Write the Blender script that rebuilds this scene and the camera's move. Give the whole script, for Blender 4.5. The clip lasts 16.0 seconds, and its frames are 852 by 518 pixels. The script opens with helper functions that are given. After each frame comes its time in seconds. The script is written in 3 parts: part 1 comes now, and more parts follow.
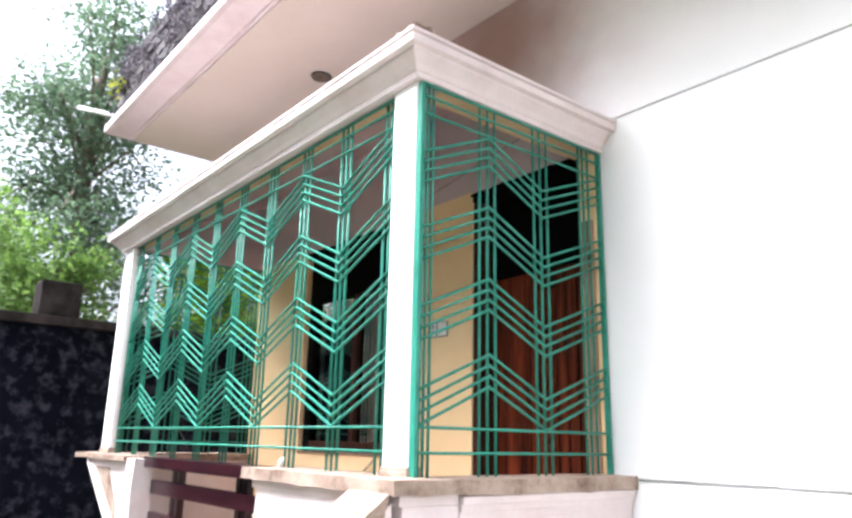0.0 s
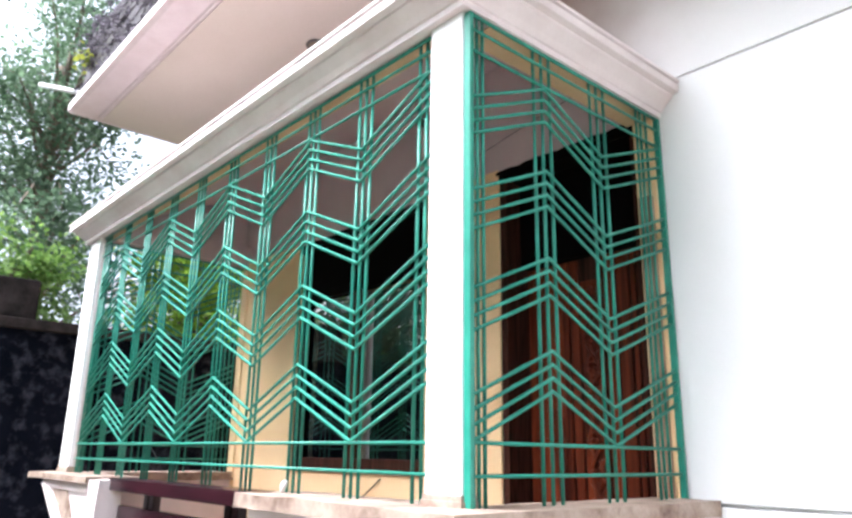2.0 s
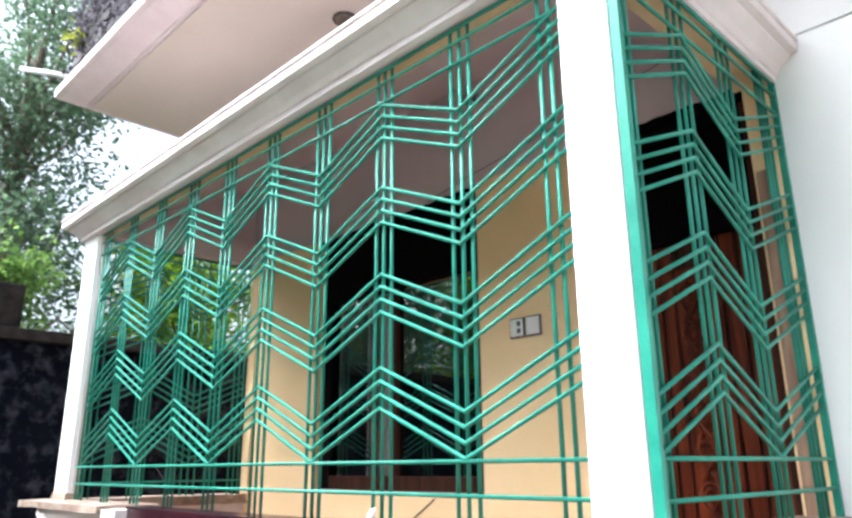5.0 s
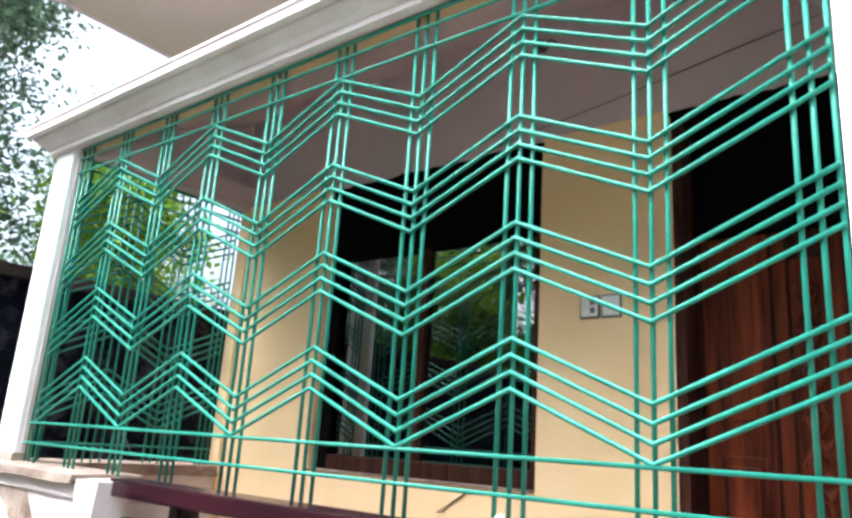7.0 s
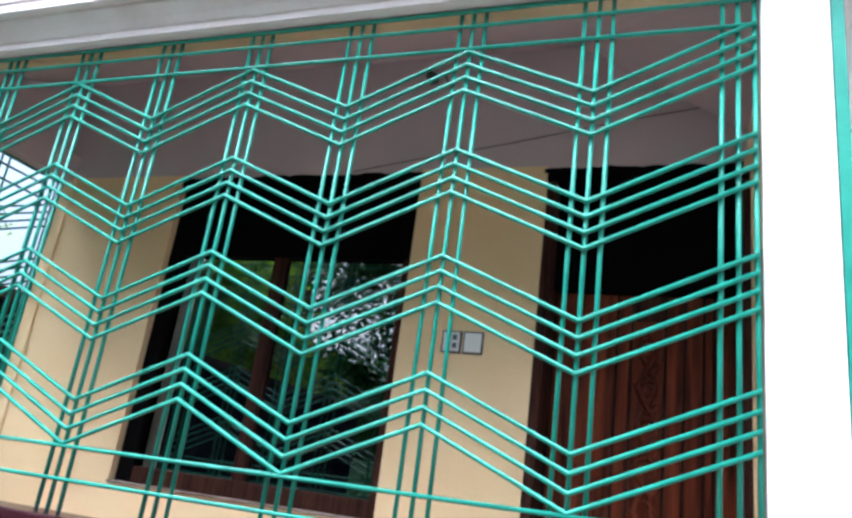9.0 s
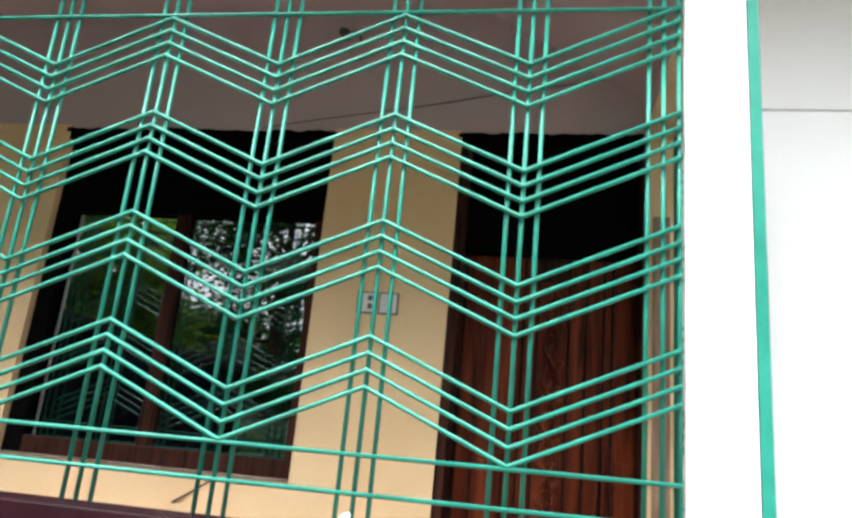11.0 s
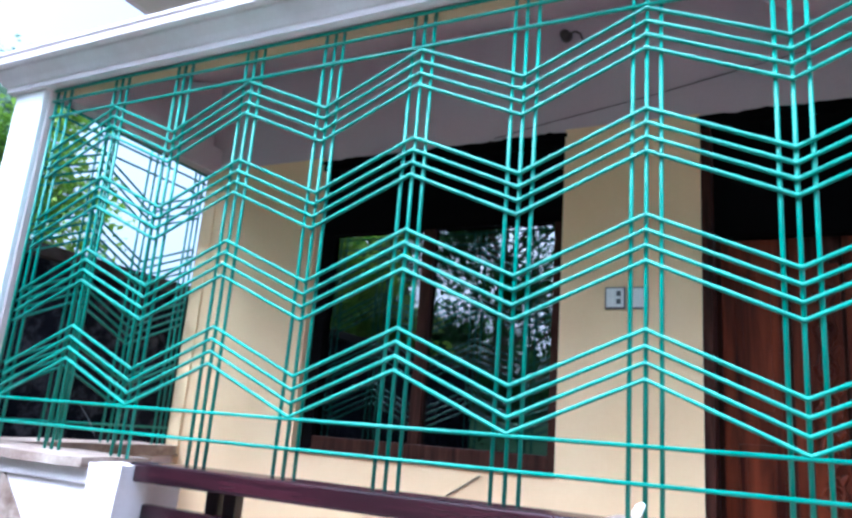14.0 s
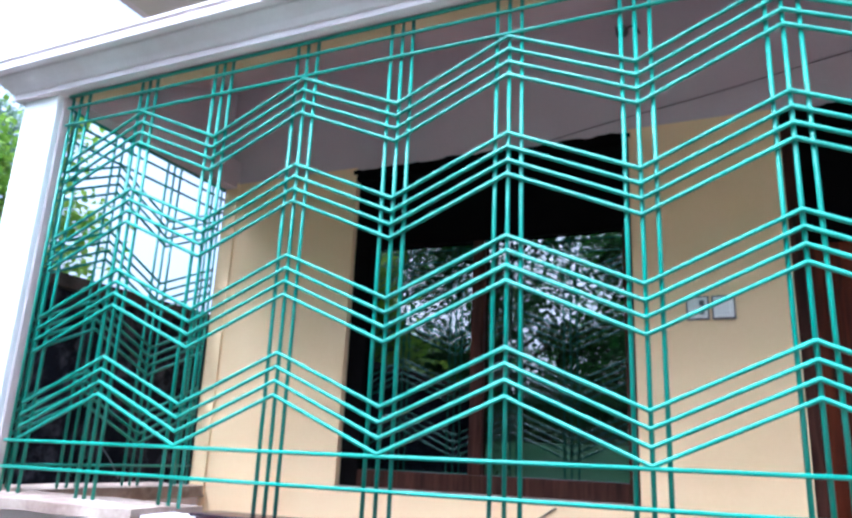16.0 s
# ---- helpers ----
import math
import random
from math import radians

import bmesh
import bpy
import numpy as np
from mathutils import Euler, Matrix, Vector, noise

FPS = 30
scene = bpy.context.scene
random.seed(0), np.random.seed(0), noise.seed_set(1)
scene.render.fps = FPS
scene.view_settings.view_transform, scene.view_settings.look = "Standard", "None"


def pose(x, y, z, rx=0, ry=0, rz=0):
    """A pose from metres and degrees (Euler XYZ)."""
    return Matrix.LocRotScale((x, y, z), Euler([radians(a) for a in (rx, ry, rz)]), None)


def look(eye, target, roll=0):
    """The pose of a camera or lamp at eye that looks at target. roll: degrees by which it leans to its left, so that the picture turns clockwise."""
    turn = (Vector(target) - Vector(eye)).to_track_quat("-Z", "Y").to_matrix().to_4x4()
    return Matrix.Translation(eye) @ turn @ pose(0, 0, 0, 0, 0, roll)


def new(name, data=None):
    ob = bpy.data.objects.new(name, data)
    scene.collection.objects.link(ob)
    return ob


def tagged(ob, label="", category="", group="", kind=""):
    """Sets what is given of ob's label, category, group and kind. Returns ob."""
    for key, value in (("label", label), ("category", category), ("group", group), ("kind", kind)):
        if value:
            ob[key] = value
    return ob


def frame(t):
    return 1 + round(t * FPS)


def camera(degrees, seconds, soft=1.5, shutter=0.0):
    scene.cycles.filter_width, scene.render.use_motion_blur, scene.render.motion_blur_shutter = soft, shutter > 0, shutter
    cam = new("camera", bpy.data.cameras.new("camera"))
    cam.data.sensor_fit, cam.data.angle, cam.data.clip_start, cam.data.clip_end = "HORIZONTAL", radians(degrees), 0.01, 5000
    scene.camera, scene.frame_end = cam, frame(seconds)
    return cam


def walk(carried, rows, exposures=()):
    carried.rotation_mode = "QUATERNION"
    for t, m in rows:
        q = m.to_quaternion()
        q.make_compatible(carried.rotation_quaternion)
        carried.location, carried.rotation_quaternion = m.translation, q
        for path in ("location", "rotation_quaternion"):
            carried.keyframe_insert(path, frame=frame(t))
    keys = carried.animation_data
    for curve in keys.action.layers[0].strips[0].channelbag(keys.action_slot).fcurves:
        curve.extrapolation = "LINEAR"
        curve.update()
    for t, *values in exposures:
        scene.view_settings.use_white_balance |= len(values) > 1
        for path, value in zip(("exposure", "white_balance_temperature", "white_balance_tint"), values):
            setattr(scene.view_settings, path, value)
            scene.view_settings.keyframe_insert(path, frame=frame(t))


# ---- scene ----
cam = camera(61.8, 16.0, soft=2.8)
PATH = [
    (0, (3.346, -1.829, 1.662), (1.839, -0.612, 2.158), 1.2),
    (0.5, (3.108, -1.716, 1.676), (1.599, -0.549, 2.276), -1.4),
    (1, (2.878, -1.682, 1.659), (1.427, -0.466, 2.306), 0.9),
    (1.5, (2.697, -1.66, 1.669), (1.277, -0.358, 2.206), 0.2),
    (2, (2.656, -1.624, 1.679), (1.209, -0.349, 2.209), 0.9),
    (2.5, (2.662, -1.61, 1.678), (1.183, -0.377, 2.221), 1.6),
    (3, (2.622, -1.615, 1.672), (1.108, -0.413, 2.188), 2.5),
    (3.5, (2.564, -1.64, 1.683), (1.083, -0.4, 2.201), 0.1),
    (3.7, (2.512, -1.65, 1.672), (1.019, -0.421, 2.184), -0.3),
    (5.8, (1.551, -1.708, 1.72), (0.288, -0.259, 2.272), 1.3),
    (6, (1.468, -1.721, 1.717), (0.206, -0.264, 2.251), 2.7),
    (6.5, (1.278, -1.718, 1.705), (0.021, -0.262, 2.253), 3.6),
    (7, (1.058, -1.736, 1.735), (-0.154, -0.227, 2.239), 3.8),
    (7.5, (0.908, -1.786, 1.741), (-0.201, -0.185, 2.196), 3.5),
    (8, (0.775, -1.851, 1.751), (-0.143, -0.134, 2.211), 4.4),
    (8.5, (0.74, -1.889, 1.76), (0.016, -0.101, 2.29), 5.8),
    (9, (0.67, -1.877, 1.747), (-0.016, -0.096, 2.347), 7.7),
    (9.2, (0.651, -1.853, 1.762), (-0.009, -0.078, 2.404), 6.8),
    (11.3, (0.472, -2.0, 1.739), (0.145, -0.091, 2.236), 5.4),
    (11.5, (0.463, -2.023, 1.735), (0.125, -0.114, 2.225), 4.9),
    (12, (0.45, -2.029, 1.71), (-0.067, -0.165, 2.219), 4.9),
    (12.5, (0.422, -2.054, 1.711), (-0.212, -0.224, 2.212), 4.4),
    (13, (0.402, -2.065, 1.717), (-0.336, -0.269, 2.197), 3.8),
    (13.5, (0.382, -2.082, 1.709), (-0.436, -0.325, 2.206), 4.3),
    (14, (0.351, -2.094, 1.705), (-0.537, -0.366, 2.18), 4.6),
    (14.5, (0.313, -2.099, 1.699), (-0.665, -0.422, 2.182), 5.2),
    (15, (0.206, -2.081, 1.697), (-0.775, -0.405, 2.176), 4.6),
    (15.5, (0.038, -1.997, 1.703), (-0.905, -0.297, 2.173), 2.3),
    (16, (-0.155, -2.005, 1.726), (-0.963, -0.255, 2.258), 2.5),
]
EXPOSURES = [(0, 1.87, 5900, 12), (3.5, 1.86, 5650, 10), (6, 1.82, 5700, 6), (7, 1.78, 5650, 6), (8, 1.62, 4800, 6), (9, 1.58, 5200, 7), (11.5, 1.56, 5950, 7), (12, 1.63, 5800, 7), (12.5, 1.67, 5350, 7), (13, 1.68, 4920, 8), (14, 1.75, 4640, 9), (16, 1.85, 4810, 11)]
walk(cam, [(t, look(eye, target, roll)) for t, eye, target, roll in PATH], EXPOSURES)

# ---- world and light ----
world = bpy.data.worlds.new("sky")
scene.world = world
world.use_nodes = True
wn = world.node_tree.nodes
bg = wn["Background"]
sky = wn.new("ShaderNodeTexSky")
sky.sky_type, sky.sun_disc = "NISHITA", False
SUN_EL, SUN_ROT = radians(56), radians(207)
sky.sun_elevation, sky.sun_rotation = SUN_EL, SUN_ROT
sky.air_density, sky.dust_density, sky.ozone_density = 0.7, 9.0, 0.0
veil = wn.new("ShaderNodeHueSaturation")  # thin white cloud
veil.inputs["Saturation"].default_value, veil.inputs["Value"].default_value = 0.35, 1.2
world.node_tree.links.new(sky.outputs[0], veil.inputs["Color"])
world.node_tree.links.new(veil.outputs[0], bg.inputs[0])
bg.inputs[1].default_value = 0.15
sun = new("sun", bpy.data.lights.new("sun", "SUN"))
sun.data.energy, sun.data.angle, sun.data.color = 1.0, radians(20), (1.0, 0.975, 0.94)
sun.matrix_world = look((0, 0, 20), Vector((0, 0, 20)) - Vector((math.sin(SUN_ROT) * math.cos(SUN_EL), math.cos(SUN_ROT) * math.cos(SUN_EL), math.sin(SUN_EL))))


# ---- materials ----
def paint(name, a, b, scale=6.0, rough=0.6, bump=0.1, metal=0.0, fine=60.0, stain=None, stain_amount=0.5, stain_scale=1.5, spec=0.5, per_piece=0.0):
    """A painted or natural surface: two tones at a coarse and a fine scale, an optional stain, fine relief."""
    m = bpy.data.materials.new(name)
    m.use_nodes = True
    n, l = m.node_tree.nodes, m.node_tree.links
    p = n["Principled BSDF"]
    geo = n.new("ShaderNodeNewGeometry")
    n1 = n.new("ShaderNodeTexNoise")
    n1.inputs["Scale"].default_value, n1.inputs["Detail"].default_value = scale, 6
    n2 = n.new("ShaderNodeTexNoise")
    n2.inputs["Scale"].default_value, n2.inputs["Detail"].default_value = fine, 4
    for t in (n1, n2):
        l.new(geo.outputs["Position"], t.inputs["Vector"])
    mx = n.new("ShaderNodeMixRGB")
    mx.inputs[1].default_value, mx.inputs[2].default_value = (*a, 1), (*b, 1)
    add = n.new("ShaderNodeMath")
    add.operation = "MULTIPLY_ADD"
    add.inputs[1].default_value, add.inputs[2].default_value = 0.35, -0.17
    l.new(n2.outputs[0], add.inputs[0])
    sm = n.new("ShaderNodeMath")
    sm.operation = "ADD"
    l.new(n1.outputs[0], sm.inputs[0])
    l.new(add.outputs[0], sm.inputs[1])
    rmp = n.new("ShaderNodeMapRange")
    rmp.inputs[1].default_value, rmp.inputs[2].default_value = 0.3, 0.7
    l.new(sm.outputs[0], rmp.inputs[0])
    l.new(rmp.outputs[0], mx.inputs[0])
    col = mx.outputs[0]
    if per_piece:
        oi = n.new("ShaderNodeObjectInfo")
        hsv = n.new("ShaderNodeHueSaturation")
        mr = n.new("ShaderNodeMapRange")
        mr.inputs[3].default_value, mr.inputs[4].default_value = 1 - per_piece, 1 + per_piece
        l.new(oi.outputs["Random"], mr.inputs[0])
        l.new(mr.outputs[0], hsv.inputs["Value"])
        l.new(col, hsv.inputs["Color"])
        col = hsv.outputs[0]
    if stain:
        n3 = n.new("ShaderNodeTexNoise")
        n3.inputs["Scale"].default_value, n3.inputs["Detail"].default_value, n3.inputs["Roughness"].default_value = stain_scale, 8, 0.65
        l.new(geo.outputs["Position"], n3.inputs["Vector"])
        r3 = n.new("ShaderNodeMapRange")
        r3.inputs[1].default_value, r3.inputs[2].default_value = 0.5, 0.68
        r3.inputs[4].default_value = stain_amount
        l.new(n3.outputs[0], r3.inputs[0])
        m3 = n.new("ShaderNodeMixRGB")
        m3.inputs[2].default_value = (*stain, 1)
        l.new(col, m3.inputs[1])
        l.new(r3.outputs[0], m3.inputs[0])
        col = m3.outputs[0]
    l.new(col, p.inputs["Base Color"])
    p.inputs["Roughness"].default_value, p.inputs["Metallic"].default_value = rough, metal
    p.inputs["Specular IOR Level"].default_value = spec
    if bump:
        bp = n.new("ShaderNodeBump")
        bp.inputs["Strength"].default_value, bp.inputs["Distance"].default_value = bump, 0.01
        l.new(sm.outputs[0], bp.inputs["Height"])
        l.new(bp.outputs[0], p.inputs["Normal"])
    return m


def wood(name, a, b, rough=0.35, along="z", scale=5.0, spec=0.5):
    """Wood with grain stretched along one axis."""
    m = bpy.data.materials.new(name)
    m.use_nodes = True
    n, l = m.node_tree.nodes, m.node_tree.links
    p = n["Principled BSDF"]
    geo = n.new("ShaderNodeNewGeometry")
    mp = n.new("ShaderNodeMapping")
    mp.inputs["Scale"].default_value = {"z": (8, 8, 0.6), "x": (0.6, 8, 8), "y": (8, 0.6, 8)}[along]
    l.new(geo.outputs["Position"], mp.inputs["Vector"])
    n1 = n.new("ShaderNodeTexNoise")
    n1.inputs["Scale"].default_value, n1.inputs["Detail"].default_value, n1.inputs["Distortion"].default_value = scale, 8, 0.6
    l.new(mp.outputs[0], n1.inputs["Vector"])
    r = n.new("ShaderNodeMapRange")
    r.inputs[1].default_value, r.inputs[2].default_value = 0.32, 0.68
    l.new(n1.outputs[0], r.inputs[0])
    mx = n.new("ShaderNodeMixRGB")
    mx.inputs[1].default_value, mx.inputs[2].default_value = (*a, 1), (*b, 1)
    l.new(r.outputs[0], mx.inputs[0])
    l.new(mx.outputs[0], p.inputs["Base Color"])
    p.inputs["Roughness"].default_value, p.inputs["Specular IOR Level"].default_value = rough, spec
    bp = n.new("ShaderNodeBump")
    bp.inputs["Strength"].default_value, bp.inputs["Distance"].default_value = 0.15, 0.004
    l.new(n1.outputs[0], bp.inputs["Height"])
    l.new(bp.outputs[0], p.inputs["Normal"])
    return m


def glass(name):
    m = bpy.data.materials.new(name)
    m.use_nodes = True
    p = m.node_tree.nodes["Principled BSDF"]
    p.inputs["Base Color"].default_value = (0.22, 0.28, 0.24, 1)
    p.inputs["Transmission Weight"].default_value = 1.0
    p.inputs["Roughness"].default_value = 0.0
    p.inputs["IOR"].default_value = 2.4
    return m


def foliage(name, a, b):
    m = bpy.data.materials.new(name)
    m.use_nodes = True
    n, l = m.node_tree.nodes, m.node_tree.links
    p = n["Principled BSDF"]
    geo = n.new("ShaderNodeNewGeometry")
    mx = n.new("ShaderNodeMixRGB")
    mx.inputs[1].default_value, mx.inputs[2].default_value = (*a, 1), (*b, 1)
    l.new(geo.outputs["Random Per Island"], mx.inputs[0])
    l.new(mx.outputs[0], p.inputs["Base Color"])
    p.inputs["Roughness"].default_value = 0.5
    tr = n.new("ShaderNodeBsdfTranslucent")
    l.new(mx.outputs[0], tr.inputs["Color"])
    ms = n.new("ShaderNodeMixShader")
    ms.inputs[0].default_value = 0.5
    l.new(p.outputs[0], ms.inputs[1])
    l.new(tr.outputs[0], ms.inputs[2])
    l.new(ms.outputs[0], n["Material Output"].inputs["Surface"])
    return m


def shade_blot(name, centre, radius):
    """White plaster with one brown blot of uneven outline, shade put into the colour."""
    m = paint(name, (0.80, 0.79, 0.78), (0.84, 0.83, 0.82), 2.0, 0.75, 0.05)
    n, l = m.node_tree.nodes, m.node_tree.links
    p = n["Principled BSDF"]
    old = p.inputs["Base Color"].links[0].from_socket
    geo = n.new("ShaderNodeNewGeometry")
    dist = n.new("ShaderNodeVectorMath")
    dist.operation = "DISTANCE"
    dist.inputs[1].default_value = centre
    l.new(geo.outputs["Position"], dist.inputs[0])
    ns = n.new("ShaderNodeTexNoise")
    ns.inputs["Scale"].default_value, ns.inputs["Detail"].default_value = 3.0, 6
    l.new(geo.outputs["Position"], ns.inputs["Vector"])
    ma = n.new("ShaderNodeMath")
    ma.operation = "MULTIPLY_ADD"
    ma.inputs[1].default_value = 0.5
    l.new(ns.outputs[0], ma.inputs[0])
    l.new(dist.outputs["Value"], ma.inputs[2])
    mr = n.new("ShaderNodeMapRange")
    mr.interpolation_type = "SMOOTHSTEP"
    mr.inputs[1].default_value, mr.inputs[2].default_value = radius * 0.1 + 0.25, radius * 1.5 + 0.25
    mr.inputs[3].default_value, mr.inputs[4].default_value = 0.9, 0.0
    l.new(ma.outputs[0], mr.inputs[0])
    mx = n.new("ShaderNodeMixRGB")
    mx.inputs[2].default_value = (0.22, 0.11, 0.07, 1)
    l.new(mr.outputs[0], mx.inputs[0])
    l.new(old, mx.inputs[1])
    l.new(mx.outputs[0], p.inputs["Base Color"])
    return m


M_WHITE = paint("white_wall_paint", (0.83, 0.82, 0.81), (0.87, 0.86, 0.85), 2.0, 0.75, 0.05)
M_TRIM = paint("weathered_white_paint", (0.63, 0.55, 0.54), (0.71, 0.635, 0.625), 5.0, 0.7, 0.08, stain=(0.50, 0.37, 0.34), stain_amount=0.3, stain_scale=3.0)
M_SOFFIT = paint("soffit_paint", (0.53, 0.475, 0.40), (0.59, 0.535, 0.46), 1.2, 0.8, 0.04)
# White plaster under the porch: its shade is put into this mauve tone.
M_SHADE = paint("shaded_wall_paint", (0.53, 0.425, 0.44), (0.60, 0.485, 0.50), 1.5, 0.8, 0.04)
# The brown blot paints in the shade under the eaves.
M_SHADE_BLOT = shade_blot("shade_blot_plaster", (0.2, 1.27, 4.30), 1.0)
M_YELLOW = paint("yellow_wall_paint", (0.85, 0.60, 0.32), (0.89, 0.65, 0.365), 2.5, 0.7, 0.05)
# Darker copy of the wall yellow, underside shade put into it.
M_YELLOW_SHADE = paint("shaded_yellow_paint", (0.50, 0.36, 0.20), (0.60, 0.45, 0.27), 4.0, 0.75, 0.05)
M_LEDGE = paint("stained_ledge_stone", (0.21, 0.14, 0.105), (0.38, 0.30, 0.24), 7.0, 0.75, 0.35, stain=(0.09, 0.045, 0.024), stain_amount=0.85, stain_scale=6.5)
M_TEAL = paint("teal_enamel", (0.016, 0.165, 0.116), (0.034, 0.242, 0.172), 9.0, 0.4, 0.06, fine=150.0, spec=0.32)
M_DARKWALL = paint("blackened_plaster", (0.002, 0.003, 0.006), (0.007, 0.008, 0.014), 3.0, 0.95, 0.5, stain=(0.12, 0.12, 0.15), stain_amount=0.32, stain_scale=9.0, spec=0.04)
M_COPING = paint("weathered_coping", (0.016, 0.013, 0.013), (0.05, 0.042, 0.040), 6.0, 0.95, 0.5, spec=0.05)
M_MOSS = paint("mossy_roof_tile", (0.05, 0.042, 0.048), (0.11, 0.095, 0.10), 12.0, 0.9, 0.5, stain=(0.05, 0.05, 0.03), stain_amount=0.6, per_piece=0.3)
M_GROUND = paint("packed_earth", (0.17, 0.15, 0.125), (0.24, 0.21, 0.18), 1.5, 0.95, 0.4, stain=(0.08, 0.10, 0.05), stain_amount=0.6, stain_scale=0.6)
M_FLOOR = paint("red_oxide_floor", (0.16, 0.055, 0.04), (0.21, 0.075, 0.055), 3.0, 0.35, 0.03)
M_RAIL = wood("polished_maroon_wood", (0.011, 0.004, 0.006), (0.034, 0.008, 0.012), 0.25, "x")
M_RAILV = wood("polished_maroon_upright", (0.012, 0.004, 0.005), (0.03, 0.010, 0.011), 0.3, "z")
M_FRAME = wood("brown_window_wood", (0.014, 0.005, 0.003), (0.065, 0.021, 0.013), 0.6, "z", spec=0.12)
M_DOOR = wood("carved_door_wood", (0.030, 0.0045, 0.002), (0.19, 0.036, 0.012), 0.45, "z", 2.6, spec=0.14)
M_DOORPALE = wood("pale_door_wood", (0.24, 0.135, 0.085), (0.42, 0.27, 0.18), 0.55, "z", 4.0)
# Near-black; at the heads and left stile it stands in for reveal shade.
M_BLACK = paint("near_black_paint", (0.0018, 0.0014, 0.0014), (0.0035, 0.0025, 0.0025), 4.0, 0.8, 0.02, spec=0.05)
# Near-black so that the unlit room's darkness sits in the colour.
M_ROOM = paint("darkened_room_paint", (0.006, 0.006, 0.005), (0.010, 0.010, 0.009), 2.0, 0.95, 0.0)
M_GLASS = glass("window_glass")
M_PLASTIC = paint("white_plastic", (0.78, 0.77, 0.74), (0.82, 0.81, 0.78), 20.0, 0.4, 0.0)
M_GREY = paint("grey_plastic_edge", (0.10, 0.10, 0.11), (0.14, 0.14, 0.15), 20.0, 0.5, 0.0)
M_DARK = paint("dark_metal", (0.03, 0.025, 0.022), (0.06, 0.05, 0.045), 30.0, 0.5, 0.1)
M_PIPE = paint("white_pvc", (0.50, 0.49, 0.49), (0.60, 0.59, 0.58), 10.0, 0.4, 0.0)
M_BARK = paint("tree_bark", (0.10, 0.075, 0.05), (0.19, 0.15, 0.11), 14.0, 0.9, 0.6)
M_LEAF = foliage("dark_leaves", (0.065, 0.115, 0.065), (0.17, 0.25, 0.15))
M_LEAFD = foliage("shaded_leaves", (0.013, 0.050, 0.010), (0.060, 0.19, 0.036))
M_WEED = foliage("weed_leaves", (0.16, 0.20, 0.03), (0.32, 0.34, 0.05))
M_MOSSY = foliage("dry_moss", (0.035, 0.03, 0.036), (0.16, 0.14, 0.165))
M_LEAFM = foliage("green_leaves", (0.11, 0.21, 0.045), (0.26, 0.40, 0.10))
M_LEAFY = foliage("bright_leaves", (0.13, 0.27, 0.02), (0.32, 0.48, 0.06))
M_HAZE = paint("pale_far_plaster", (0.16, 0.42, 0.18), (0.26, 0.50, 0.28), 1.0, 0.9, 0.05)


# ---- mesh helpers ----
def mesh(name, bm, material, parent=None, smooth=False, location=(0, 0, 0)):
    bmesh.ops.recalc_face_normals(bm, faces=bm.faces[:])
    me = bpy.data.meshes.new(name)
    bm.to_mesh(me)
    bm.free()
    me.materials.append(material)
    if smooth:
        for p in me.polygons:
            p.use_smooth = True
    ob = new(name, me)
    ob.location = location
    if parent:
        ob.parent = parent
    return ob


def part(name, bm, material, parent, label="", smooth=False):
    ob = mesh(name, bm, material, parent, smooth)
    return tagged(ob, label) if label else ob


def add_box(bm, x0, x1, y0, y1, z0, z1, bevel=0.0):
    made = bmesh.ops.create_cube(bm, size=1.0, matrix=Matrix.Translation(((x0 + x1) / 2, (y0 + y1) / 2, (z0 + z1) / 2)) @ Matrix.Diagonal((abs(x1 - x0), abs(y1 - y0), abs(z1 - z0), 1)))
    if bevel:
        es = list({e for v in made["verts"] for e in v.link_edges})
        bmesh.ops.bevel(bm, geom=es, offset=bevel, segments=2, affect="EDGES", profile=0.6)


def box(x0, x1, y0, y1, z0, z1, bevel=0.0):
    bm = bmesh.new()
    add_box(bm, x0, x1, y0, y1, z0, z1, bevel)
    return bm


def add_tube(bm, pts, radius, sides=8):
    """A round rod through points, radius one number or one a point."""
    rings = []
    pts = [Vector(p) for p in pts]
    for i, p in enumerate(pts):
        d = (pts[min(i + 1, len(pts) - 1)] - pts[max(i - 1, 0)]).normalized()
        q = d.to_track_quat("Z", "Y")
        r = radius[i] if isinstance(radius, (list, tuple)) else radius
        rings.append([bm.verts.new(p + q @ Vector((r * math.cos(a), r * math.sin(a), 0))) for a in (2 * math.pi * k / sides for k in range(sides))])
    for a, b in zip(rings, rings[1:]):
        for k in range(sides):
            bm.faces.new((a[k], a[(k + 1) % sides], b[(k + 1) % sides], b[k]))
    bm.faces.new(rings[0])
    bm.faces.new(rings[-1])


def tube(pts, radius, sides=8):
    bm = bmesh.new()
    add_tube(bm, pts, radius, sides)
    return bm


def add_sweep(bm, path, profile):
    """Sweeps a closed profile (out, up) along a level path of (point, outward vector) corners."""
    rings = [[bm.verts.new(Vector((p[0] + o[0] * u, p[1] + o[1] * u, z))) for u, z in profile] for p, o in path]
    k = len(profile)
    for a, b in zip(rings, rings[1:]):
        for i in range(k):
            bm.faces.new((a[i], a[(i + 1) % k], b[(i + 1) % k], b[i]))
    bm.faces.new(rings[0])
    bm.faces.new(rings[-1])


